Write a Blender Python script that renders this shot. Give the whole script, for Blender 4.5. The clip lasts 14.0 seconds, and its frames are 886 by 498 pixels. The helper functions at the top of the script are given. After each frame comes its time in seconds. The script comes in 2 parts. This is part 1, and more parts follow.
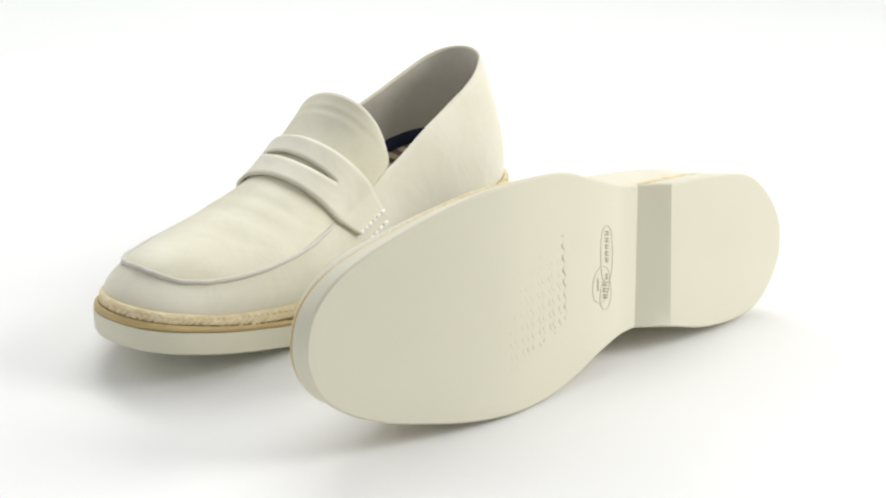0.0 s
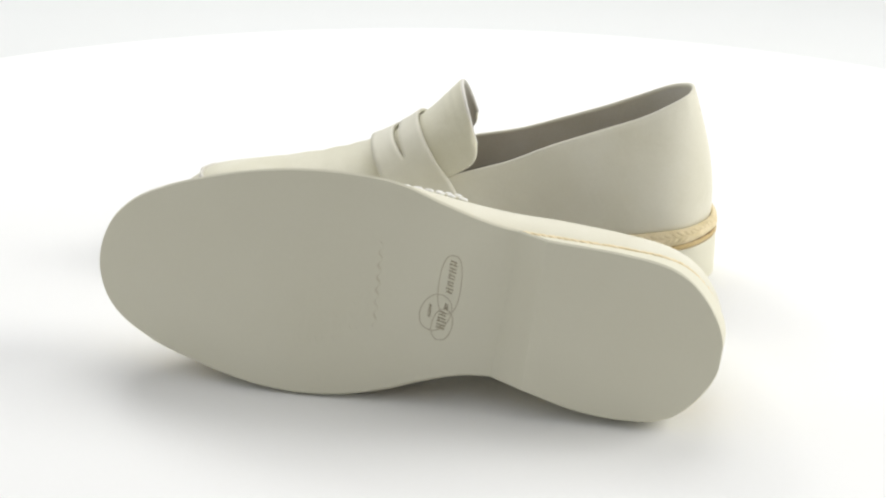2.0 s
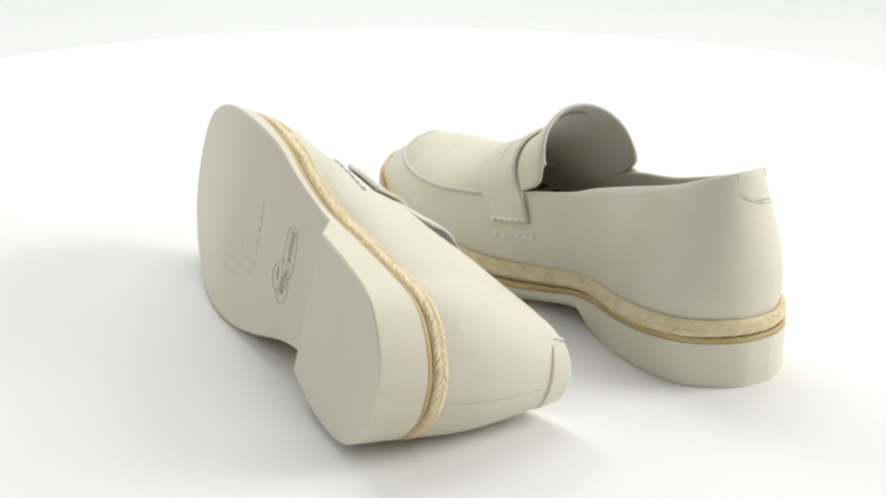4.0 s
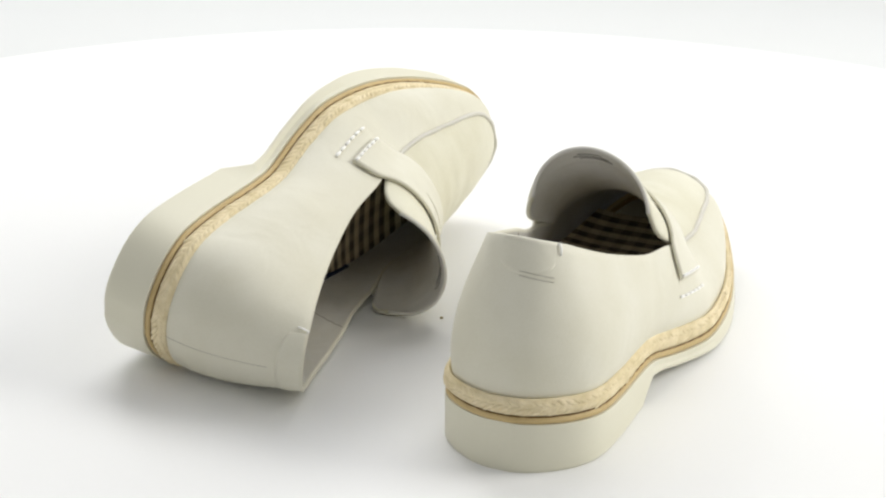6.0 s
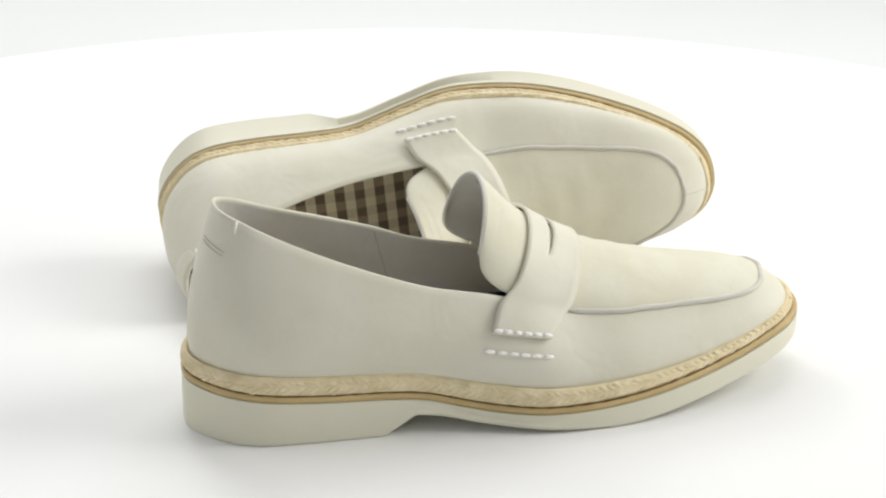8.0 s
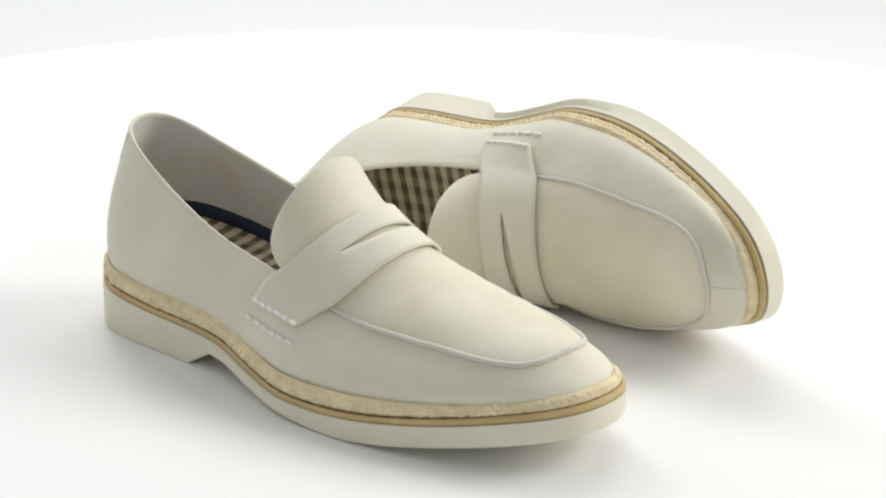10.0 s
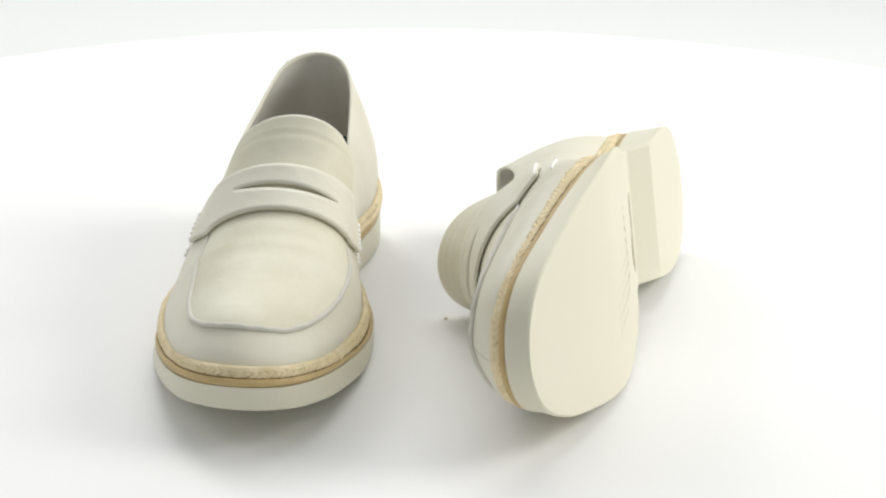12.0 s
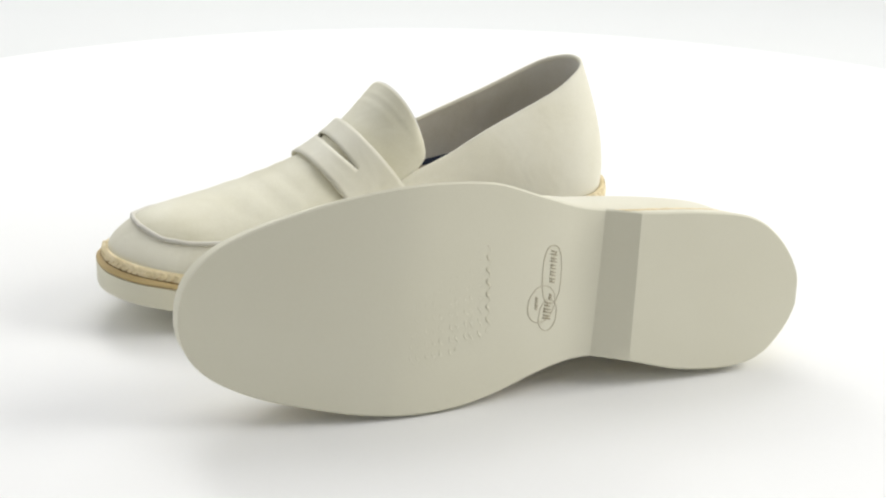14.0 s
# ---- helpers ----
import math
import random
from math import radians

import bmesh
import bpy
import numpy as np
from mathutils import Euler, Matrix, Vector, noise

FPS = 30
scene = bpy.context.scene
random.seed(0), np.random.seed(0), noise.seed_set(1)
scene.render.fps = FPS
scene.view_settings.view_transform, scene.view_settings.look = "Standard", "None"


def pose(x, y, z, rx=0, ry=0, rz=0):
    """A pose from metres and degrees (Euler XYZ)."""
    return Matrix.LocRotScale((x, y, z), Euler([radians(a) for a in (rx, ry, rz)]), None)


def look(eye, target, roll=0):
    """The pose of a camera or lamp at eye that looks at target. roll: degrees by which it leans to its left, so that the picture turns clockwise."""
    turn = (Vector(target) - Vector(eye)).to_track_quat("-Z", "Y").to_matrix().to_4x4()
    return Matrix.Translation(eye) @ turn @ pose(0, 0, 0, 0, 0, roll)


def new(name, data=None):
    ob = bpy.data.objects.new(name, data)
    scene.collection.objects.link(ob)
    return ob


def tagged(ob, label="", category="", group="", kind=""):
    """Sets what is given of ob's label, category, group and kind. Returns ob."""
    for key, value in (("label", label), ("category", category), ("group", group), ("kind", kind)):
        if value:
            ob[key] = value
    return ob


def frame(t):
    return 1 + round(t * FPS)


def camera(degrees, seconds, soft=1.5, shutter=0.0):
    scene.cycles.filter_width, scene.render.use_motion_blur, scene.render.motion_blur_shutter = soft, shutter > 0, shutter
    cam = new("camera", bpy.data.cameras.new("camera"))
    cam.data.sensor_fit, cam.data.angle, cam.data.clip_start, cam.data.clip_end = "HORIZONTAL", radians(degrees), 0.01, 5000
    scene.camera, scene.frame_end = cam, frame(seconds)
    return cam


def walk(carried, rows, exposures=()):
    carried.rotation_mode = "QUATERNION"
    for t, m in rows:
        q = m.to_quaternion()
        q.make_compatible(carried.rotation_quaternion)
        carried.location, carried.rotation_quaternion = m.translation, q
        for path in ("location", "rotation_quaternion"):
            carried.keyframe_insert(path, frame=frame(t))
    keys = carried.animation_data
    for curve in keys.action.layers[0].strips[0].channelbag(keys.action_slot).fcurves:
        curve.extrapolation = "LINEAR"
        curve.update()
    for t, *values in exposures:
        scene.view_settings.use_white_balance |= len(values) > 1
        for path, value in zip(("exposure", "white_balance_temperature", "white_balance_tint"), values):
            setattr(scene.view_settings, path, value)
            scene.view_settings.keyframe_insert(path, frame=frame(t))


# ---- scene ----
# A pair of pale loafers turning on a white table in a photo studio; the camera stands still.
cam = camera(25.23, 14.0, soft=2.3)
CAMERA_POSE = look((0.0, -1.0, 0.4320), (-0.0010, 0.0, 0.0450), 0.82)
walk(cam, [(0.0, CAMERA_POSE), (14.0, CAMERA_POSE)], [(0.0, 0.1), (0.3, 0.0), (14.0, 0.0)])

# ---- light ----
world = bpy.data.worlds.new("studio_air")
world.use_nodes = True
scene.world = world
world.node_tree.nodes["Background"].inputs["Color"].default_value = (0.985, 0.995, 1.01, 1)
world.node_tree.nodes["Background"].inputs["Strength"].default_value = 0.408


def softbox(name, eye, target, width, height, watts, colour=(1, 1, 1)):
    data = bpy.data.lights.new(name, "AREA")
    data.shape, data.size, data.size_y, data.energy, data.color = "RECTANGLE", width, height, watts, colour
    ob = new(name, data)
    ob.matrix_world = look(eye, target)
    return ob


softbox("softbox_key", (1.45, 0.1, 0.93), (0, 0.02, 0.05), 0.9, 0.9, 19.8, (1.0, 0.99, 0.962))
softbox("softbox_back", (-0.55, 1.15, 1.15), (0, 0.1, 0.0), 0.5, 0.45, 6.5)
softbox("softbox_top", (0.2, 1.05, 1.6), (0, 0.2, 0.0), 1.2, 0.9, 12.0)
softbox("softbox_side", (-1.4, 0.4, 0.9), (0, 0, 0.05), 1.0, 0.9, 4.0)
scene.view_settings.exposure = 0.0

# ---- materials ----


def material(name, base, rough=0.6, grain=400.0, grain_bump=0.1, vary=0.06, patch=18.0, specular=0.3, sheen=0.0, folds=0.0):
    """A surface with a fine grain in relief and slow patches of lighter and darker colour."""
    m = bpy.data.materials.new(name)
    m.use_nodes = True
    nodes, links = m.node_tree.nodes, m.node_tree.links
    b = nodes["Principled BSDF"]
    b.inputs["Roughness"].default_value = rough
    b.inputs["Specular IOR Level"].default_value = specular
    b.inputs["Sheen Weight"].default_value = sheen
    co = nodes.new("ShaderNodeTexCoord")
    big = nodes.new("ShaderNodeTexNoise")
    big.inputs["Scale"].default_value, big.inputs["Detail"].default_value = patch, 3
    fine = nodes.new("ShaderNodeTexNoise")
    fine.inputs["Scale"].default_value, fine.inputs["Detail"].default_value = grain, 4
    links.new(co.outputs["Object"], big.inputs["Vector"])
    links.new(co.outputs["Object"], fine.inputs["Vector"])
    both = nodes.new("ShaderNodeMath")
    both.operation = "MULTIPLY_ADD"
    links.new(fine.outputs["Fac"], both.inputs[0])
    both.inputs[1].default_value = 0.35
    links.new(big.outputs["Fac"], both.inputs[2])
    ramp = nodes.new("ShaderNodeValToRGB")
    ramp.color_ramp.elements[0].position, ramp.color_ramp.elements[1].position = 0.45, 0.9
    ramp.color_ramp.elements[0].color = (*[c * (1 - vary * k) for c, k in zip(base, (0.8, 1.0, 1.9))], 1)
    ramp.color_ramp.elements[1].color = (*[min(1, c * (1 + vary)) for c in base], 1)
    links.new(both.outputs[0], ramp.inputs["Fac"])
    links.new(ramp.outputs["Color"], b.inputs["Base Color"])
    bump = nodes.new("ShaderNodeBump")
    bump.inputs["Strength"].default_value, bump.inputs["Distance"].default_value = grain_bump, 0.0006
    links.new(fine.outputs["Fac"], bump.inputs["Height"])
    if folds:
        soft = nodes.new("ShaderNodeTexNoise")
        soft.inputs["Scale"].default_value, soft.inputs["Detail"].default_value, soft.inputs["Distortion"].default_value = 38, 2, 0.6
        links.new(co.outputs["Object"], soft.inputs["Vector"])
        dent = nodes.new("ShaderNodeBump")
        dent.inputs["Strength"].default_value, dent.inputs["Distance"].default_value = folds, 0.004
        links.new(soft.outputs["Fac"], dent.inputs["Height"])
        links.new(dent.outputs["Normal"], bump.inputs["Normal"])
    links.new(bump.outputs["Normal"], b.inputs["Normal"])
    return m


LEATHER = material("pale_leather", (0.71, 0.688, 0.578), 0.55, 900, 0.08, 0.05, 26, 0.3, 0.05, folds=0.25)
APRON = material("cream_leather", (0.702, 0.68, 0.554), 0.55, 900, 0.08, 0.07, 30, 0.3, 0.05, folds=0.2)
RUBBER = material("cream_rubber", (0.712, 0.687, 0.553), 0.5, 600, 0.05, 0.02, 12, 0.35)
TAN = material("tan_leather", (0.535, 0.405, 0.20), 0.5, 500, 0.15, 0.12, 40, 0.35)
JUTE = material("jute", (0.76, 0.66, 0.455), 0.85, 1400, 0.3, 0.12, 160, 0.1)
LINING = material("lining_leather", (0.69, 0.678, 0.64), 0.65, 700, 0.08, 0.08, 30, 0.25, folds=0.35)
NAVY = material("navy_binding", (0.025, 0.033, 0.075), 0.6, 800, 0.15, 0.2, 60, 0.2)
THREAD = material("white_thread", (0.93, 0.925, 0.91), 0.7, 2500, 0.15, 0.05, 300, 0.2)
PIPING = material("seam_piping", (0.63, 0.61, 0.55), 0.55, 900, 0.1, 0.04, 60, 0.3)
DARK_THREAD = material("brown_thread", (0.17, 0.105, 0.045), 0.8, 2000, 0.3, 0.2, 300, 0.1)
CREASE = material("grey_thread", (0.42, 0.40, 0.35), 0.7, 2000, 0.2, 0.1, 200, 0.1)
INK = material("grey_ink", (0.36, 0.345, 0.32), 0.7, 900, 0.05, 0.1, 90, 0.2)
# the sole's moulded relief: its shade is put into three darker rubber colours
MARK_SHADE = material("moulded_mark", (0.4, 0.355, 0.26), 0.6, 900, 0.05, 0.1, 90, 0.2)
OVAL_SHADE = material("oval_relief_shade", (0.55, 0.51, 0.405), 0.6, 900, 0.05, 0.1, 90, 0.2)
TREAD_SHADE = material("tread_relief_shade", (0.645, 0.615, 0.505), 0.6, 900, 0.05, 0.1, 90, 0.2)
WHITE = material("white_laminate", (0.86, 0.86, 0.85), 0.5, 300, 0.02, 0.01, 3, 0.3)
PAPER = material("white_paper", (0.742, 0.752, 0.745), 0.9, 300, 0.02, 0.01, 2, 0.1)
CRUMB = material("brown_crumb", (0.5, 0.43, 0.3), 0.8, 900, 0.3, 0.2, 300, 0.1)


def check_cloth():
    """Cream, grey-brown and dark brown checked cotton, 12 mm repeat."""
    m = material("checked_cotton", (0.5, 0.43, 0.3), 0.85, 1600, 0.4, 0.1, 90, 0.1)
    nodes, links = m.node_tree.nodes, m.node_tree.links
    b = nodes["Principled BSDF"]
    co = nodes.new("ShaderNodeTexCoord")
    sep = nodes.new("ShaderNodeSeparateXYZ")
    links.new(co.outputs["Object"], sep.inputs[0])
    steps = []
    for axis, size in (("X", 0.0115), ("Y", 0.0115)):
        a = nodes.new("ShaderNodeMath")
        a.operation = "MODULO"
        shift = nodes.new("ShaderNodeMath")
        shift.operation = "ADD"
        shift.inputs[1].default_value = 1.15
        links.new(sep.outputs[axis], shift.inputs[0])
        links.new(shift.outputs[0], a.inputs[0])
        a.inputs[1].default_value = size
        c = nodes.new("ShaderNodeMath")
        c.operation = "GREATER_THAN"
        c.inputs[1].default_value = size / 2
        links.new(a.outputs[0], c.inputs[0])
        steps.append(c)
    s = nodes.new("ShaderNodeMath")
    s.operation = "MULTIPLY_ADD"
    links.new(steps[0].outputs[0], s.inputs[0])
    s.inputs[1].default_value = 0.66
    t = nodes.new("ShaderNodeMath")
    t.operation = "MULTIPLY"
    t.inputs[1].default_value = 0.33
    links.new(steps[1].outputs[0], t.inputs[0])
    links.new(t.outputs[0], s.inputs[2])
    ramp = nodes.new("ShaderNodeValToRGB")
    ramp.color_ramp.interpolation = "CONSTANT"
    e = ramp.color_ramp.elements
    e[0].position, e[0].color = 0.0, (0.68, 0.60, 0.43, 1)
    e[1].position, e[1].color = 0.2, (0.56, 0.48, 0.34, 1)
    e.new(0.5).color = (0.28, 0.22, 0.15, 1)
    e.new(0.8).color = (0.16, 0.12, 0.085, 1)
    links.new(s.outputs[0], ramp.inputs["Fac"])
    links.new(ramp.outputs["Color"], b.inputs["Base Color"])
    return m


CHECK = check_cloth()

# ---- mesh helpers ----


def part(name, mesh, mat, parent, label=""):
    """Links a mesh as one part under its thing."""
    ob = new(name, mesh)
    for m in mat if isinstance(mat, (list, tuple)) else (mat,):
        mesh.materials.append(m)
    ob.parent = parent
    return tagged(ob, label=label)


def mesh_of(verts, faces, smooth=True):
    me = bpy.data.meshes.new("mesh")
    me.from_pydata([tuple(v) for v in verts], [], faces)
    bm = bmesh.new()
    bm.from_mesh(me)
    bmesh.ops.remove_doubles(bm, verts=bm.verts, dist=1e-6)
    bm.to_mesh(me)
    bm.free()
    if smooth:
        me.polygons.foreach_set("use_smooth", [True] * len(me.polygons))
    me.update()
    return me


def grid_faces(n, m, close_n=False, close_m=False, flip=False, start=0):
    faces = []
    for i in range(n if close_n else n - 1):
        for j in range(m if close_m else m - 1):
            a, b = start + i * m + j, start + i * m + (j + 1) % m
            c, d = start + ((i + 1) % n) * m + (j + 1) % m, start + ((i + 1) % n) * m + j
            faces.append((d, c, b, a) if flip else (a, b, c, d))
    return faces


def spline(knots, s, closed=False):
    """A smooth curve through evenly numbered knots, read at the float index s."""
    k = np.asarray(knots, float)
    n = len(k)
    s = np.asarray(s, float)
    i = np.floor(s).astype(int)
    if not closed:
        i = np.clip(i, 0, n - 2)
    f = (s - i)[..., None]
    pick = (lambda q: k[q % n]) if closed else (lambda q: np.where(((q < 0) | (q > n - 1))[..., None], 2 * k[np.clip(q, 0, n - 1)] - k[np.clip(2 * np.clip(q, 0, n - 1) - q, 0, n - 1)], k[np.clip(q, 0, n - 1)]))
    a, b, c, d = pick(i - 1), pick(i), pick(i + 1), pick(i + 2)
    return 0.5 * (2 * b + (c - a) * f + (2 * a - 5 * b + 4 * c - d) * f ** 2 + (3 * b - a - 3 * c + d) * f ** 3)


def tube(points, radius, sides=8, closed=False, flat=1.0):
    """A cord along points; flat squashes it."""
    p = np.asarray(points, float)
    n = len(p)
    if closed:
        t = np.roll(p, -1, 0) - np.roll(p, 1, 0)
    else:
        t = np.gradient(p, axis=0)
    t /= np.linalg.norm(t, axis=1)[:, None] + 1e-12
    up = np.array([0.13, 0.21, 0.97])
    u = np.cross(t, up)
    u /= np.linalg.norm(u, axis=1)[:, None] + 1e-12
    w = np.cross(u, t)
    r = np.broadcast_to(np.asarray(radius, float), (n,))
    v = [p + r[:, None] * (math.cos(a) * u + flat * math.sin(a) * w) for a in np.linspace(0, 2 * math.pi, sides, endpoint=False)]
    v = np.stack(v, 1).reshape(-1, 3)
    f = grid_faces(n, sides, close_n=closed, close_m=True)
    if not closed:
        f += [tuple(range(sides))[::-1], tuple(range((n - 1) * sides, n * sides))]
    return v, f


def joined(pieces):
    verts, faces = [], []
    for v, f in pieces:
        o = len(verts)
        verts.extend(map(tuple, v))
        faces.extend(tuple(i + o for i in q) for q in f)
    return verts, faces


# ---- the shape of a loafer, in millimetres: x from heel to toe, y to the outer side, z up ----
# knots run from the heel's back round the outer side to the toe (16) and home along the inner side
OUTLINE = np.array([
    (-4.4, -2.9), (-2.7, 15.4), (9.4, 32.5), (26.2, 42.2), (51.9, 44.4), (83.4, 43.9), (112.8, 44.1), (140.4, 50.3),
    (166.5, 56.9), (192.6, 57.1), (217.3, 54), (242.7, 47.5), (266, 39), (287.7, 29.1), (305.2, 17.5), (316.3, 2.5),
    (319.4, -16.5), (314.4, -32.8), (302.8, -44.1), (282.2, -52.4), (258.9, -56.7), (232.2, -59.9), (204.9, -59.9), (180.2, -56.4),
    (158.7, -49.4), (136.5, -39.8), (114.6, -34), (91.2, -33.5), (61.8, -38.2), (34.7, -37.8), (14.9, -32.1), (2.1, -18.8)], float)
RIM_OUTER = np.array([
    (12.4, 1.2, 111.2), (15.6, 13.4, 109.8), (26, 22, 105.7), (40.2, 26.4, 99.2), (61.2, 30.2, 90.2), (86.7, 33.7, 80.8), (112.7, 35.2, 72.5), (140.6, 35.6, 67),
    (161.2, 34.2, 61), (183.6, 31.5, 53.2), (209.6, 30.8, 50.6), (237, 26.6, 49.6), (263.2, 22.2, 48.8), (281.8, 16.8, 49), (292, 8.2, 50.6), (296, -2.4, 52.4)], float)
RIM_INNER = np.array([
    (297.2, -11.7, 52.9), (294.6, -22.3, 51.2), (287, -33.2, 48.2), (272, -42, 46.6), (252, -47.8, 46.4), (229.4, -50.4, 47.8), (205.6, -48.6, 50.6), (184.6, -43.2, 54.1),
    (165.8, -40.3, 59.6), (145.9, -37.4, 65.9), (117.1, -33.1, 73.5), (94.8, -30.2, 82.2), (67.9, -26.6, 90.9), (43.3, -22.8, 98.5), (27.8, -18.2, 104.8), (16.4, -10.6, 109.4)], float)
RIM = np.concatenate([RIM_OUTER, RIM_INNER])
BULGE = np.array([4.5, 5, 6, 7, 7.5, 7.5, 7, 6, 5, 4.5, 5, 5, 5, 5, 5, 5, 5, 5, 5, 4.5, 4, 3.2, 2.8, 2.8, 3, 4, 5, 6, 6.2, 6, 5.5, 5], float)[:, None]
SQUASH = {"heel": 0.0}
SOLE_TOP = ((-10, 25.6), (20, 23.6), (43, 21.3), (70, 19.7), (92, 18.6), (109, 16.7), (126, 13), (145, 10.2), (165, 9.2), (192, 9.8), (220, 12.3), (246, 16.3), (270, 20.9), (294, 26.5), (320, 32))
SOLE_LOW = ((118, 8.4), (131, 5.8), (145, 3.8), (161, 2.4), (177, 1.3), (191, 0.6), (205, 0.3), (220, 1.3), (245, 4.9), (270, 9.6), (294, 14.7), (320, 20.2))
ROPE_TOP = ((-10, 37.9), (20, 36.4), (43, 34.6), (70, 33.1), (92, 32.2), (109, 30.3), (126, 27), (145, 24), (165, 22.5), (192, 22.6), (220, 24.2), (246, 26.7), (270, 30.6), (294, 35.6), (320, 41))
# how far the welt and the rope stand out from the sole's edge, at every fourth knot
WELT_OUT = np.array([0.2, -1.6, -2.2, -1.2, 0.0, -3.0, 1.5, 0.2])[:, None]
ROPE_OUT = np.array([-0.6, -2.2, -3.0, -3.4, -3.6, -4.2, -1.5, 1.0])[:, None]


def smooth_curve(pairs):
    xs, zs = np.array(pairs, float).T
    def f(x):
        s = np.interp(x, xs, np.arange(len(xs)))
        return spline(zs[:, None], s)[..., 0]
    return f


sole_top, sole_low_front, rope_top = smooth_curve(SOLE_TOP), smooth_curve(SOLE_LOW), smooth_curve(ROPE_TOP)
HEEL_EDGE, BREAST = 88.5, 104.0


def sole_low(x):
    front = np.where(x < 118, 8.4 + 1.6 * np.clip((118 - x) / 16, 0, 1), sole_low_front(np.maximum(x, 118)))
    return np.where(x <= HEEL_EDGE, 0.0, np.where(x < BREAST, 10.0 * (x - HEEL_EDGE) / (BREAST - HEEL_EDGE), front))


def outline(s, out=0.0):
    """The sole's edge at the float knot s, moved outwards, with its outward direction."""
    p = spline(OUTLINE, s, True)
    t = spline(OUTLINE, np.asarray(s) + 0.03, True) - spline(OUTLINE, np.asarray(s) - 0.03, True)
    n = np.stack([-t[..., 1], t[..., 0]], -1)
    n /= np.linalg.norm(n, axis=-1)[..., None]
    return p + n * out, n


def even_knots(count, out=0.0):
    """Float knots evenly spread along the edge."""
    s = np.linspace(0, 32, 4001)
    p, _ = outline(s, out)
    d = np.concatenate([[0], np.cumsum(np.linalg.norm(np.diff(p, axis=0), axis=1))])
    return np.interp(np.linspace(0, d[-1], count, endpoint=False), d, s)


def wall(s, w, off=0.0):
    """The upper's side at the float knot s, from the welt (w = 0) to the rim (w = 1)."""
    s, w = np.broadcast_arrays(np.asarray(s, float), np.asarray(w, float))
    def at(s, w):
        p, n = outline(s, spline(ROPE_OUT, s / 4, True) - 3.6)
        foot = np.concatenate([p, (rope_top(p[..., 0]) - 4.2)[..., None]], -1)
        rim = spline(RIM, s, True)
        b = (spline(BULGE, s, True) - SQUASH["heel"] * np.exp(-((s % 32 - 28.3) / 1.8) ** 2)[..., None]) * np.sin(math.pi * np.clip(w, 0, 1) ** 0.8)[..., None]
        return foot + (rim - foot) * w[..., None] + np.concatenate([n * b, 0 * b], -1)
    p = at(s, w)
    if np.any(off):
        ds = at(s + 0.04, w) - at(s - 0.04, w)
        dw = at(s, np.minimum(w + 0.02, 1.0)) - at(s, np.minimum(w + 0.02, 1.0) - 0.04)
        n = np.cross(dw, ds)
        n /= np.linalg.norm(n, axis=-1)[..., None] + 1e-9
        p = p + n * np.asarray(off)[..., None]
    return p


# the apron and tongue: stations from the toe seam (0) back to the tongue's edge (12); crest and both edges
CREST = np.array([(297.2, -11.7, 52.9), (295.3, -11.9, 54.3), (289.5, -12.2, 56.6), (279.4, -12.6, 58.6), (263.4, -12.6, 60.6), (242.5, -11.8, 63.6),
                  (217.5, -11, 69.2), (194.5, -10.1, 76.8), (177.6, -9.3, 85.7), (164.6, -8.7, 94.8), (156.5, -8.8, 102.6), (150.5, -9.1, 108.8), (146.5, -9.4, 113)], float)
EDGE_OUTER = np.concatenate([RIM[[16, 15, 14, 13, 12, 11, 10, 9, 8]] * 1.0, np.array([(150.5, 34, 66.3), (142.4, 32.3, 71.8), (138.3, 30, 77.8), (137.7, 27.1, 84.8)], float)])
EDGE_INNER = np.concatenate([RIM[[16, 17, 18, 19, 20, 21, 22, 23, 24]] * 1.0, np.array([(149.1, -40.5, 66.3), (139.1, -40.2, 71.8), (135.1, -39.4, 77.8), (134.8, -36.9, 84.8)], float)])
ROUND = np.array([0.9, 0.9, 0.9, 0.88, 0.86, 0.82, 0.76, 0.68, 0.62, 0.58, 0.55, 0.53, 0.52])[:, None]


def apron(v, e, off=0.0):
    """The apron's surface at station v; e runs from -1 (inner edge) over the crest to 1 (outer edge)."""
    v, e = np.broadcast_arrays(np.asarray(v, float), np.asarray(e, float))
    def at(v, e):
        a, b, c = spline(EDGE_INNER, v), spline(EDGE_OUTER, v), spline(CREST, v)
        p = spline(ROUND, v)
        h = np.sin(e * math.pi / 2)[..., None]
        mid = (a + b) / 2
        crease = sum(d * np.exp(-((v - v0 - 0.25 * e * e) / 0.11) ** 2) for v0, d in ((4.7, -0.3), (5.15, 0.3), (5.55, -0.5), (5.85, 0.35), (6.15, -0.42), (6.4, 0.25), (10.1, 0.25), (10.4, -0.45), (10.75, 0.3)))
        q = mid + (b - a) / 2 * h + (c - mid) * np.maximum(1 - h * h, 0) ** p
        return q + np.stack([0 * e, 0 * e, crease * np.clip(1 - e * e * 1.6, 0, 1)], -1)
    q = at(v, e)
    if np.any(off):
        ee = np.clip(e, -0.97, 0.97)
        dv = at(np.minimum(v + 0.05, 12), ee) - at(v - 0.05, ee)
        de = at(v, ee + 0.02) - at(v, ee - 0.02)
        n = np.cross(dv, de)
        n /= np.linalg.norm(n, axis=-1)[..., None] + 1e-9
        n *= np.sign(n[..., 2:3] + 1e-9)
        q = q + n * np.asarray(off)[..., None]
    return q


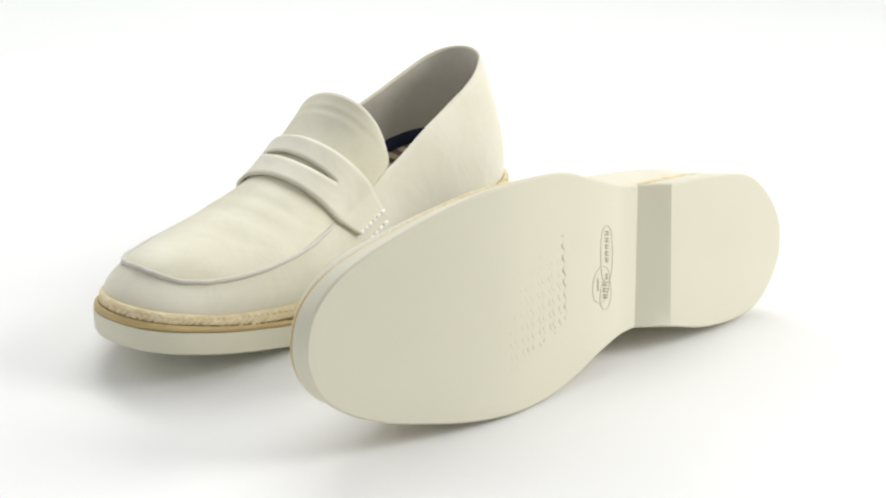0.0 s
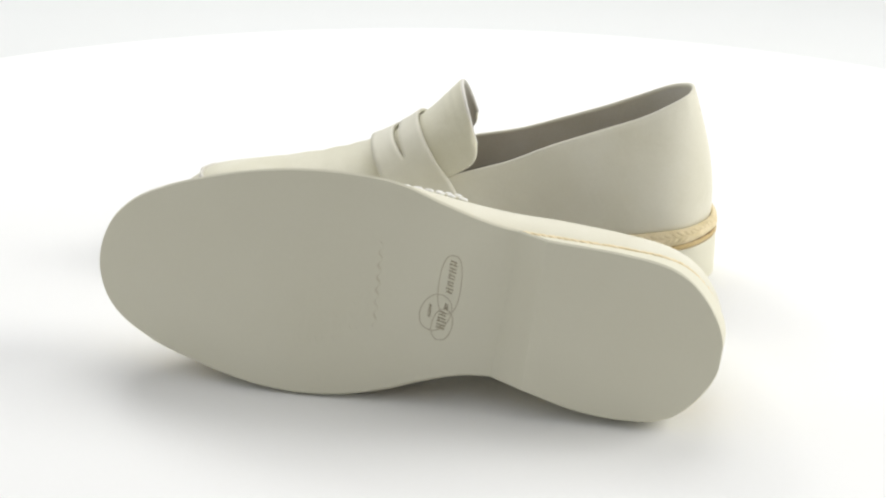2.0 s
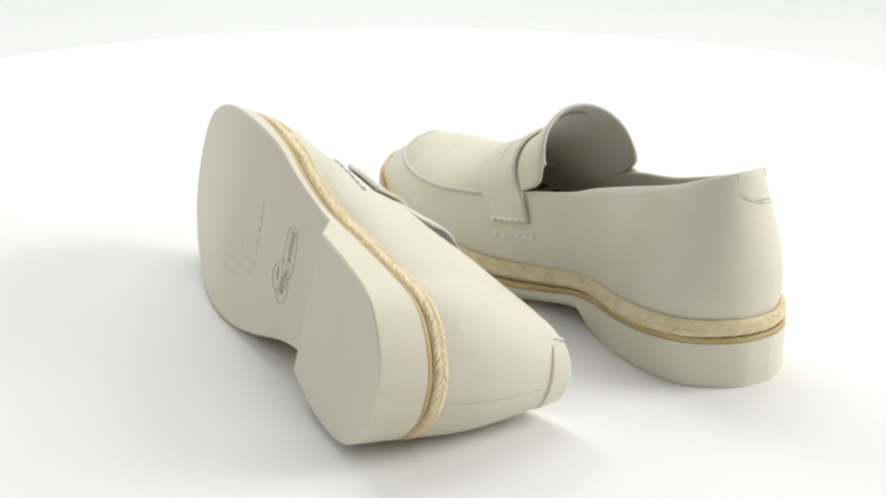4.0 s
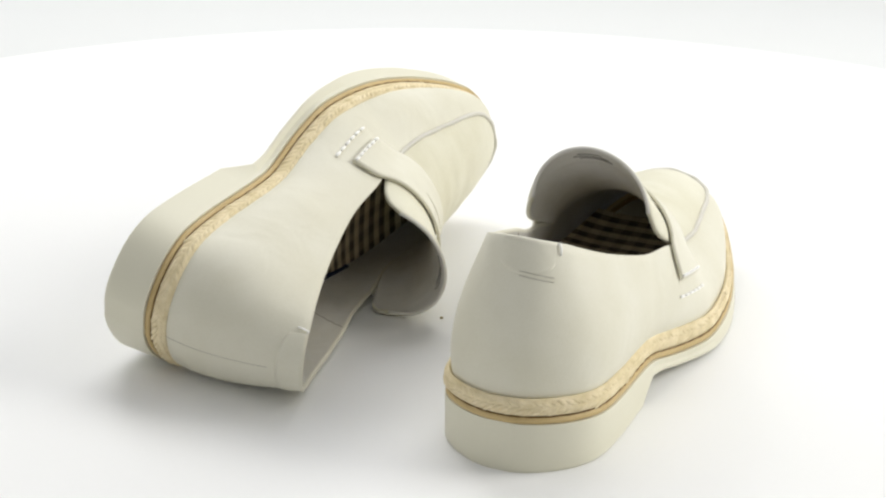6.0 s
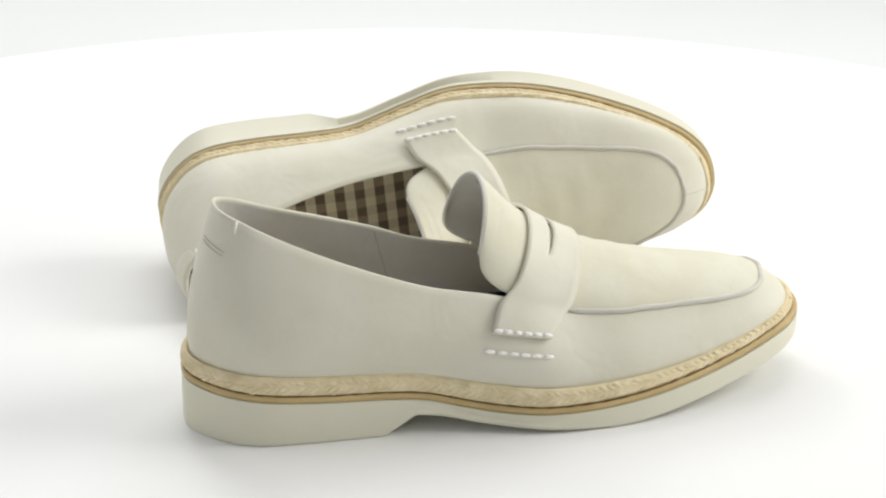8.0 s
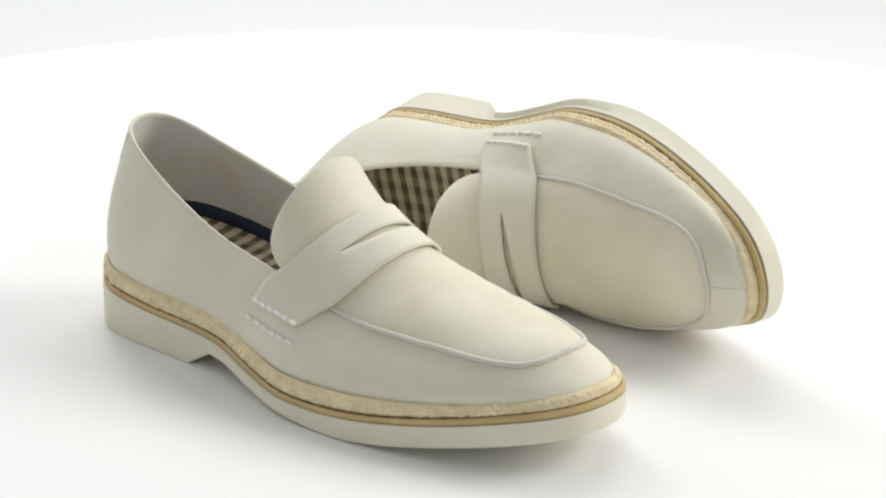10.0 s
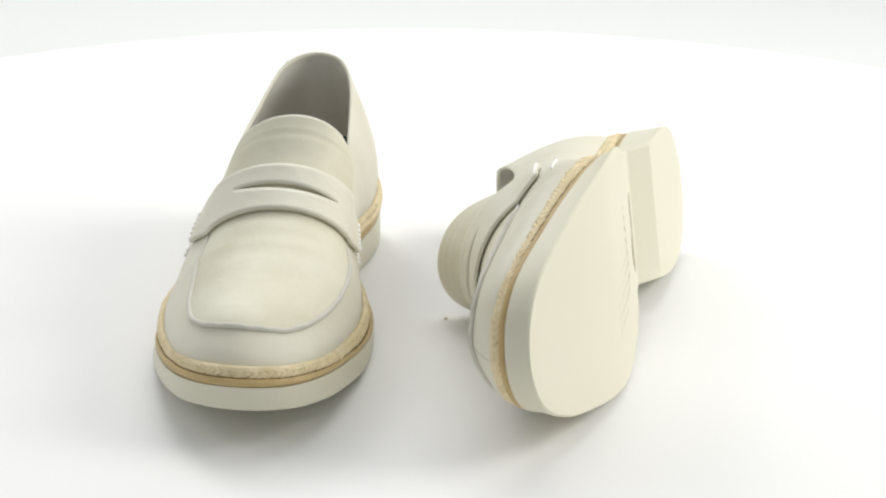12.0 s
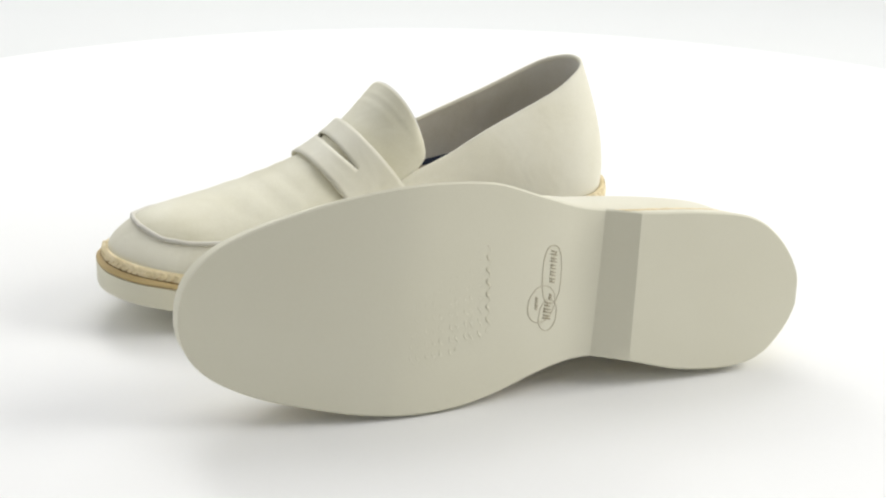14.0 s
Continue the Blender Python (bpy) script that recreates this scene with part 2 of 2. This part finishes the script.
def strap_surface(q, c, off):
    """The strap: q from -1.45 (inner end) to 1.45 (outer end), c from its back edge (0) to its front edge (1)."""
    q, c = np.broadcast_arrays(np.asarray(q, float), np.asarray(c, float))
    e = np.clip(q, -1, 1)
    back, front = 8.62 + 0.25 * e ** 2, 6.9 + 0.18 * e ** 2
    top = apron(back + (front - back) * c, e, off)
    d = np.clip(np.abs(q) - 1, 0, None) / 0.45
    sb, sf = 7.22 - 0.2 * d, 8.88 - 0.6 * d
    s = sb + (sf - sb) * c
    s = np.where(q < 0, 32 - s, s)
    side = wall(s, 1 - 0.36 * d, off)
    # the turn over the rim is blended, so that the strap bends and does not fold
    k = np.clip((np.abs(q) - 0.86) / 0.28, 0, 1)
    k = (k * k * (3 - 2 * k))[..., None]
    return top * (1 - k) + side * k


def loafer(name, side, label):
    """A penny loafer; side 1 is a left shoe, -1 its mirror image, a right one."""
    root = tagged(new(name), label, "shoe", "pair of loafers")
    SQUASH["heel"] = 3.2 if side > 0 else 0.0

    def mm(v):
        return np.asarray(v, float) * (0.001, 0.001 * side, 0.001)

    def add(part_name, v, f, mat, lab="", parent=None, smooth=True):
        f = [tuple(q)[::-1] for q in f] if side < 0 else f
        return part(part_name, mesh_of(mm(v), f, smooth), mat, parent or root, lab)

    def trim(table, s):
        """How far a trim stands out at the knot s; the left shoe's is pressed in, most along its outer side."""
        s = np.asarray(s, float)
        pressed = (1.1 + np.where(s % 32 < 16, np.sin(math.pi * (s % 32) / 16), 0.0) * 0.7 + 2.4 * np.clip(np.sin(math.pi * (s % 32 - 25) / 7), 0, 1) * (s % 32 > 25)) if side > 0 else 0.0 * s
        return np.asarray(spline(table, s / 4, True)).reshape(s.shape + (1,)) - pressed[..., None]

    # outsole with its heel
    lat_s, med_s = np.linspace(0, 16, 1200), np.linspace(32, 16, 1200)
    lat, med = outline(lat_s)[0], outline(med_s)[0]
    welt_lat, welt_med = trim(WELT_OUT, lat_s)[:, 0], trim(WELT_OUT, med_s)[:, 0]
    xs = np.concatenate([-4.38 + 30 * (1 - np.cos(np.linspace(0.015, math.pi / 2, 26))), np.linspace(28, 86, 12), (HEEL_EDGE - 1.2, HEEL_EDGE, 96, BREAST, BREAST + 1.5),
                         np.linspace(107, 270, 40), 319.4 - 49.4 * (1 - np.cos(np.linspace(math.pi / 2, 0.015, 26)))])
    xs = np.unique(np.round(xs, 3))
    rings = []
    for x in xs:
        a = np.interp(x, np.maximum.accumulate(lat[:, 0]), lat[:, 1])
        b = np.interp(x, np.maximum.accumulate(med[:, 0]), med[:, 1])
        ua = float(np.interp(x, np.maximum.accumulate(lat[:, 0]), welt_lat)) + (1.0 if side > 0 else 0.8)
        ub = float(np.interp(x, np.maximum.accumulate(med[:, 0]), welt_med)) + (0.8 if side > 0 else 0.5)
        zl, zt = float(sole_low(np.float64(x))), float(sole_top(np.float64(x)))
        half, mid = (a - b) / 2, (a + b) / 2
        ring = [(x, a + ua, zt), (x, a + ua, zt - 3), (x, a + 0.3 + 0.2 * ua, zl + 2.0), (x, a, zl + 0.9), (x, a - 0.9, zl)]
        ring += [(x, mid + half * q, zl) for q in np.linspace(0.93, -0.93, 15)]
        ring += [(x, b + 0.9, zl), (x, b, zl + 0.9), (x, b - 0.3 - 0.2 * ub, zl + 2.0), (x, b - ub, zt - 3), (x, b - ub, zt)]
        # the heel's front face runs slightly aslant
        lean = float(np.clip((112 - x) / 8, 0, 1)) if x > HEEL_EDGE + 1 else 0.0
        rings.append([(px + lean * (1.2 - 0.026 * py), py, pz) for px, py, pz in ring])
    m = len(rings[0])
    v = np.array(rings).reshape(-1, 3)
    f = grid_faces(len(rings), m, close_m=True, flip=True)
    f += [tuple(range(m)), tuple(range((len(rings) - 1) * m, len(rings) * m))[::-1]]
    sole = add("outsole", v, f, RUBBER, "smooth cream rubber outsole with a low heel")
    sole.data.set_sharp_from_angle(angle=radians(27))

    # shallow wavy tread lines on the forepart, fainter towards the toe; the first has its relief's shade painted in
    for i in range(11):
        x0 = 168 + 4.1 * i + (0.0, 0.3, 0.9, -0.5, 0.4, -0.7, 0.6, 0.2, -0.3, 0.5, -0.4)[i]
        y0, y1 = (26, 20, 22, 17, 18, 13, 15, 8, 4, 0, -6)[i], (-18, -21, -24, -23, -27, -29, -30, -33, -34, -36, -37)[i]
        ys = np.linspace(y0, y1, 80)
        x = x0 + 0.06 * (ys - 4) + 0.9 * np.sin(ys * 1.0 + 0.7 * i)
        fade = np.sin(np.linspace(0.1, math.pi - 0.1, 80)) ** 0.4 if i == 0 else np.linspace(0.1, 1.0, 80)
        r = (0.6 if i == 0 else 0.4 - 0.014 * i) * fade * (0.6 + 0.4 * np.sin(ys * 1.0 + 0.7 * i + 0.8)) + 0.01
        add("tread_line", *tube(np.stack([x, ys, sole_low(x) + 0.03], 1), r, 5), TREAD_SHADE if i == 0 else RUBBER, "", sole)

    # moulded maker's mark: a long ring, a round one over its end, and plain bars
    def ring_mark(cx, cy, rx, ry, turn, power, k=56):
        a = np.linspace(0, 2 * math.pi, k, endpoint=False)
        x = rx * np.sign(np.cos(a)) * np.abs(np.cos(a)) ** power
        y = ry * np.sign(np.sin(a)) * np.abs(np.sin(a)) ** power
        x, y = cx + x * math.cos(turn) - y * math.sin(turn), cy + x * math.sin(turn) + y * math.cos(turn)
        return np.stack([x, y, sole_low(x) - 0.05], 1)
    # rings and bars are plain rubber relief, coloured darker to stand for its shade
    for o in ((132.8, 10.5, 5.4, 15.0, -0.02, 0.8), (137.6, -4.6, 7.4, 9.6, 0.3, 0.95), (133.6, -10.4, 5.0, 8.0, 0.1, 0.9)):
        add("oval_ring", *tube(ring_mark(*o), 0.24, 5, True), OVAL_SHADE, "moulded oval outline", sole)
    stroke = np.random.default_rng(11)
    bars = []
    for cx, cy, count, pitch, tall in ((132.6, 14.5, 5, 3.5, 2.0), (134.2, -8.0, 3, 3.3, 2.2), (140.6, -4.2, 4, 1.7, 0.8), (132.8, -1.0, 2, 1.6, 1.1)):
        for i in range(count):
            y = cy + (i - (count - 1) / 2) * pitch
            for dy in (-0.25 * pitch, 0.22 * pitch):
                x = cx + np.array([-1.0, 1.0]) * tall * stroke.uniform(0.7, 1.1)
                bars.append(tube(np.stack([x, y + dy + np.array([-0.35, 0.45]), sole_low(x) - 0.02], 1), 0.16 + 0.19 * tall / 2, 5))
            x = np.full(2, cx + tall * stroke.uniform(-0.6, 0.6))
            bars.append(tube(np.stack([x, y + 0.25 * pitch * np.array([-1, 1]), sole_low(x) - 0.02], 1), 0.14 + 0.12 * tall / 2, 5))
    tagged(add("mark_bars", *joined(bars), MARK_SHADE, "moulded mark of plain bars", sole), kind="stuff")

    # tan welt strip and jute rope round the edge
    s = even_knots(260)
    base = outline(s)[0]
    zt, zr = sole_top(base[:, 0]), rope_top(base[:, 0])
    wo, ro = trim(WELT_OUT, s), trim(ROPE_OUT, s)
    prof = [(-8, -0.2), (-0.9, -0.2), (0.0, 0.5), (0.2, 1.7), (-0.1, 2.9), (-1.0, 3.5), (-8, 3.5)]
    v = np.stack([np.concatenate([outline(s, o + wo)[0], (zt + h)[:, None]], 1) for o, h in prof], 1)
    add("welt_strip", v.reshape(-1, 3), grid_faces(len(s), len(prof), True, True), TAN, "tan leather welt strip")
    seam = np.concatenate([outline(s, np.minimum(wo - 0.8, ro + 0.9))[0], (zt + 3.5)[:, None]], 1)
    wear = np.random.default_rng(3)
    fine = (0.26 if side > 0 else 0.36) + 0.12 * np.sin(np.arange(len(s)) * 1.9) + 0.06 * wear.normal(size=len(s))
    add("welt_stitching", *tube(seam, np.clip(fine, 0.1, 0.6), 6, True), DARK_THREAD, "dark brown stitched line above the welt")
    mid, tall = (zt + 3.4 + zr) / 2, (zr - zt - 3.4)
    prof = [(-6, -0.52), (-0.9, -0.52), (0.15, -0.38), (0.5, -0.12), (0.3, 0.15), (-0.5, 0.38), (-1.5, 0.48), (-2.7, 0.36), (-3.6, -0.05), (-7, -0.15)]
    v = np.stack([np.concatenate([outline(s, o + ro)[0], (mid + h * tall)[:, None]], 1) for o, h in prof], 1)
    rope = add("jute_rope", v.reshape(-1, 3), grid_faces(len(s), len(prof), True, True), JUTE, "braided natural jute rope trim")
    rng = np.random.default_rng(7)
    lobes = []
    s2 = even_knots(190)
    ring_a = np.linspace(0, 2 * math.pi, 7, endpoint=False)
    for row, (height, lean) in enumerate(((-0.17, 1.0), (0.2, -0.75))):
        for sk in s2 + 0.055 * row + 0.015 * rng.normal(size=len(s2)):
            p, n = outline(sk, float(trim(ROPE_OUT, sk)[0]) - (-0.3, 0.2)[row])
            n3, t3 = np.array([n[0], n[1], 0.25]), np.array([n[1], -n[0], 0.0])
            zt1, zr1 = float(sole_top(p[0])), float(rope_top(p[0]))
            c = np.array([p[0], p[1], (zt1 + 3.4 + zr1) / 2 + (height + 0.02 * rng.normal()) * (zr1 - zt1 - 3.4)])
            ax = t3 * 1.0 + np.array([0, 0, (0.52 * lean + 0.13 * rng.normal())])
            ax /= np.linalg.norm(ax)
            side_v = np.cross(ax, n3)
            side_v /= np.linalg.norm(side_v)
            ln, wd = (3.3, 3.0)[row] * (1 + 0.13 * rng.normal()), (1.35, 1.25)[row] * (1 + 0.12 * rng.normal())
            rings = []
            for u in (-0.96, -0.6, 0.0, 0.6, 0.96):
                r = math.sqrt(1 - u * u)
                rings.append([c + ax * ln * u + r * (wd * math.cos(a) * side_v + 0.8 * math.sin(a) * n3) for a in ring_a])
            lobes.append((np.array(rings).reshape(-1, 3), grid_faces(5, 7, close_m=True)))
    tagged(add("rope_plait", *joined(lobes), JUTE, "plaited jute strands", rope), kind="stuff")

    # upper: sides, quarters and toe, with a rolled top edge
    s = np.linspace(0, 32, 320, endpoint=False)[:, None]
    ws = np.linspace(0, 1, 18)[None, :]
    outer = wall(s, ws, 0.0 * ws)
    rim = wall(s[:, 0], np.ones(len(s)))[:, None, :]
    inner = wall(s, np.array([[0.997, 0.975]]), np.array([[-1.9, -2.0]]))
    roll = (outer[:, -1:, :] + inner[:, :1, :]) / 2 + (0, 0, 0.7)
    v = np.concatenate([outer, roll, inner], 1)
    add("upper", v.reshape(-1, 3), grid_faces(len(s), v.shape[1], close_n=True), LEATHER, "off-white nubuck leather sides and toe")
    wl = np.linspace(0.98, 0.0, 12)[None, :]
    lining = wall(s, wl, -2.0 + 0 * wl)
    add("lining", lining.reshape(-1, 3), grid_faces(len(s), 12, close_n=True), LINING, "grey leather lining")

    lining_seam = wall(np.linspace(26.9, 26.3, 16), np.linspace(0.97, 0.32, 16), np.full(16, -2.1))
    add("lining_seam", *tube(lining_seam + 0.25 * np.sin(np.arange(16) * 2.4)[:, None], 0.17, 5), CREASE, "stitched seam in the lining")

    # footbed: checked cotton with a navy edge
    k = np.linspace(0.0, 12.5, 90)
    a = outline(k, spline(ROPE_OUT, k / 4, True) - 6.5)[0]
    b = outline(32 - k, spline(ROPE_OUT, (32 - k) / 4, True) - 6.5)[0]
    cross = np.linspace(0, 1, 13)[None, :, None]
    flat = a[:, None, :] * (1 - cross) + b[:, None, :] * cross
    z = rope_top(flat[..., 0]) + 7.5 - 6.5 * np.clip((flat[..., 0] - 150) / 80, 0, 1) + 4.5 * np.exp(-((flat[..., 0] - 125) / 38) ** 2) + 2.2 * (2 * cross[..., 0] - 1) ** 4
    v = np.concatenate([flat, z[..., None]], -1)
    insole = add("footbed", v.reshape(-1, 3), grid_faces(90, 13), CHECK, "checked brown and cream cotton footbed")
    s = np.linspace(-8.5, 8.5, 200)[:, None]
    high = 0.29 + 0.2 * (1 - np.cos(s * math.pi / 16)) / 2
    wn = 0.05 + (high - 0.05) * np.linspace(0, 1, 4)[None, :]
    navy = wall(s, wn, -3.6 + 0 * wn)
    cap = wall(s, high + 0.006, -2.2 + 0 * high)
    v = np.concatenate([navy, cap], 1)
    add("footbed_edge", v.reshape(-1, 3), grid_faces(len(s), 5, flip=True), NAVY, "navy edge binding", insole)

    # apron and tongue
    vs, es = np.concatenate([np.linspace(0.0, 2, 14), np.linspace(2, 12, 60)[1:]])[:, None], np.linspace(-1, 1, 41)[None, :]
    g = apron(vs, es)
    top = add("apron_and_tongue", g.reshape(-1, 3), grid_faces(g.shape[0], 41), (APRON, LINING), "off-white leather apron running into the tongue")
    solid = top.modifiers.new("thickness", "SOLIDIFY")
    solid.thickness, solid.offset, solid.material_offset = 0.0022, -1, 1
    seam = spline(RIM, np.linspace(8.7, 23.3, 150), True) + (0, 0, 0.3)
    seam += 0.16 * np.stack([np.sin(np.arange(150) * k + np.sin(np.arange(150) * 0.31)) for k in (0.83, 0.61, 0.47)], 1) + (0, 0, 0.5)
    add("apron_seam", *tube(seam, 1.35 * np.clip(np.sin(np.linspace(0.02, math.pi - 0.02, 150)) * 8, 0.3, 1), 8), PIPING, "raised rolled seam round the apron")
    edge = apron(12.0, np.linspace(-1, 1, 60), -1.15 + 0 * np.linspace(-1, 1, 60))
    add("tongue_edge", *tube(edge, 1.1, 8), LINING, "raw grey edge of the tongue", top)

    # saddle strap with its slit
    q = np.linspace(-1.45, 1.45, 97)
    slit = np.clip(1 - ((q + 0.04) / 0.52) ** 2, 0, 1)
    pieces = []
    for c0, c1 in ((0 * q, 0.48 - 0.03 * slit), (0.48 + 0.1 * slit, 0 * q + 1)):
        t = np.linspace(0, 1, 7)[None, :]
        c = c0[:, None] * (1 - t) + c1[:, None] * t
        g = strap_surface(q[:, None], c, 1.1 + 0 * c)
        ease = np.clip((np.abs(q) - 0.62) / 0.1, 0, 1) * np.clip((1.40 - np.abs(q)) / 0.05, 0, 1)
        for _ in range(14):
            g[1:-1] += (0.25 * ease[1:-1])[:, None, None] * (g[:-2] + g[2:] - 2 * g[1:-1])
        pieces.append((g.reshape(-1, 3), grid_faces(97, 7)))
    strap = add("saddle_strap", *joined(pieces), LEATHER, "leather saddle strap with a curved slit")
    bm = bmesh.new()
    bm.from_mesh(strap.data)
    bmesh.ops.remove_doubles(bm, verts=bm.verts, dist=1e-5)
    bm.to_mesh(strap.data)
    bm.free()
    solid = strap.modifiers.new("thickness", "SOLIDIFY")
    solid.thickness, solid.offset = 0.0018, 1
    strap.data.set_sharp_from_angle(angle=radians(50))

    # white hand stitches, two rows at each end of the strap
    for end in (1, -1):
        for row in range(2):
            for i in range(6):
                c = np.linspace((i + 0.08) / 6, (i + 0.86) / 6, 5)
                if row == 0:
                    line = strap_surface(np.full(5, end * 1.41), c, np.full(5, 3.2))
                else:
                    sk = 6.86 + 1.45 * c
                    line = wall(np.where(end > 0, sk, 32 - sk), np.full(5, 0.46), np.full(5, 0.75))
                add("stitch", *tube(line, 0.92 * np.array([0.6, 1, 1.1, 1, 0.6]), 6), THREAD, "", strap)

    # heel tab and back seam
    t = np.linspace(-1.6 if side > 0 else -0.5, 1.6, 25)
    low = 1 - (0.17 if side > 0 else 0.205) * np.clip(np.sin(np.linspace(0, math.pi, 25)), 0, 1) ** 0.22
    wv = np.linspace(0, 1, 8)[None, :]
    lift = (0.02 + 0.2 * np.clip(t - 0.6, 0, 1)) if side < 0 else np.full(25, 0.75)
    tab = wall(t[:, None] + 0 * wv, low[:, None] * (1 - wv) + 1.0 * wv, lift[:, None] + 0 * wv)
    heel_tab = add("heel_tab", tab.reshape(-1, 3), grid_faces(25, 8), LEATHER, "small leather tab at the heel's top")
    solid = heel_tab.modifiers.new("thickness", "SOLIDIFY")
    solid.thickness, solid.offset = 0.0014, -1
    if side < 0:
        for h in (0.785, 0.81):
            add("tab_stitching", *tube(wall(np.linspace(0.4, 1.5, 16), np.linspace(h + 0.004, h - 0.012, 16), np.full(16, 0.1)), 0.2, 5), CREASE, "fine stitched line")
    else:
        add("heel_seam", *tube(wall(np.full(20, 0.05), np.linspace(0.02, 0.78, 20), np.full(20, 0.0)), 0.14, 5), CREASE, "fine closed seam")
    if side > 0:
        add("toe_seam", *tube(wall(np.full(8, 16.0), np.linspace(0.1, 0.96, 8), np.full(8, 0.0)), 0.14, 5), CREASE, "fine closed seam")
    # thread ends at the tab's corner
    knot = wall(np.array([1.72, 1.7, 1.68, 1.6]), np.array([0.93, 0.97, 1.0, 0.99]), np.array([0.4, 1.1, 0.9, -1.2]))
    add("thread_end", *tube(knot, np.array([0.35, 0.6, 0.6, 0.4]), 6), THREAD, "loose white thread end", heel_tab)
    # unreadable stamp inside the tongue: plain bars
    bars = []
    for r, (w0, w1) in enumerate(((-0.16, 0.12), (-0.2, 0.18), (-0.14, 0.2))):
        e = np.linspace(w0, w1, 10)
        bars.append(tube(apron(11.3 - 0.32 * r, e, np.full(10, -2.5)), 0.5, 5, flat=0.5))
    add("lining_stamp", *joined(bars), INK, "grey stamp of plain bars", top)
    return root


# ---- the studio ----


def revolve(profile, sides=128):
    a = np.linspace(0, 2 * math.pi, sides, endpoint=False)
    v = np.array([[(r * math.cos(t), r * math.sin(t), z) for r, z in profile] for t in a]).reshape(-1, 3)
    return v, grid_faces(sides, len(profile), close_n=True)


turntable = tagged(new("turntable"), "round matt white display turntable", "turntable")
TABLE_R = 0.63
v, f = revolve([(0.0, -0.03), (TABLE_R - 0.004, -0.03), (TABLE_R, -0.026), (TABLE_R, -0.004), (TABLE_R - 0.004, 0.0), (0.0, 0.0)], 200)
disc = part("disc", mesh_of(v, f), WHITE, turntable, "smooth white disc")
disc.data.set_sharp_from_angle(angle=radians(40))
v, f = revolve([(0.0, -0.10), (0.3, -0.10), (0.3, -0.04), (0.28, -0.03), (0.0, -0.03)], 96)
part("base", mesh_of(v, f), WHITE, turntable, "white drum base").data.set_sharp_from_angle(angle=radians(40))

# white paper sweep: floor and wall in one curve
prof = [(-3.0, -0.10), (1.6, -0.10)] + [(1.6 + 0.9 * math.sin(a), 0.80 - 0.9 * math.cos(a)) for a in np.linspace(0.1, math.pi / 2, 16)] + [(2.5, 3.0)]
v = np.array([[(x, y, z) for y, z in prof] for x in np.linspace(-3.0, 3.0, 13)]).reshape(-1, 3)
sweep = new("backdrop", mesh_of(v, grid_faces(13, len(prof), flip=True)))
sweep.data.materials.append(PAPER)
tagged(sweep, "seamless white paper studio backdrop", "backdrop", kind="structure")
solid = sweep.modifiers.new("thickness", "SOLIDIFY")
solid.thickness, solid.offset = 0.004, -1

# ---- the shoes ----
standing = loafer("loafer", -1, "off-white leather penny loafer standing on its sole")
lying = loafer("loafer", 1, "off-white leather penny loafer tipped on its side, sole showing")
v, f = tube([(-0.001, 0, 0.0005), (0, 0.0002, 0.0008), (0.0009, 0.0002, 0.0005)], [0.0003, 0.0007, 0.0004], 6)
crumb = new("crumb", mesh_of(v, f))
crumb.data.materials.append(CRUMB)
tagged(crumb, "tiny brown crumb on the white table", "crumb")

# poses on the table at the turn 0
STANDING = pose(0.0185, 0.1740, 0.0, 0, 0, -127.65)
LYING = Matrix(((-0.71839, -0.02989, -0.69499, 0.1843), (-0.68606, 0.19561, 0.70075, 0.0314), (0.115, 0.98023, -0.16104, 0.0369), (0, 0, 0, 1)))
CRUMB_AT = pose(0.001, -0.001, 0.0)

AXIS = pose(-0.0001, 0.0084, 0.0)

# the table's turn about its axis: seconds and degrees
TURN = [(0, -1.14), (0.5, -14.33), (1, -27.23), (1.5, -40.32), (2, -55.92), (2.5, -69.65), (3, -82.97), (3.2, -87.93), (3.7, -101.66), (4.3, -118.07), (4.9, -134.57), (5.5, -151.13), (6, -165.47), (6.5, -178.94), (7, -192.29), (7.2, -197.17), (7.7, -210.72), (8.2, -224.25), (8.8, -240.5), (9.3, -254.05), (9.5, -259.01), (10, -272.76), (10.5, -287.65), (11, -301.44), (11.5, -315.44), (12, -329.14), (12.5, -343.53), (13, -357.18), (13.5, -371.2), (14, -384.92)]


def motions():
    for thing, at in ((turntable, Matrix.Identity(4)), (standing, STANDING), (lying, LYING), (crumb, CRUMB_AT)):
        walk(thing, [(t, AXIS @ pose(0, 0, 0, 0, 0, a) @ at) for t, a in TURN])


motions()
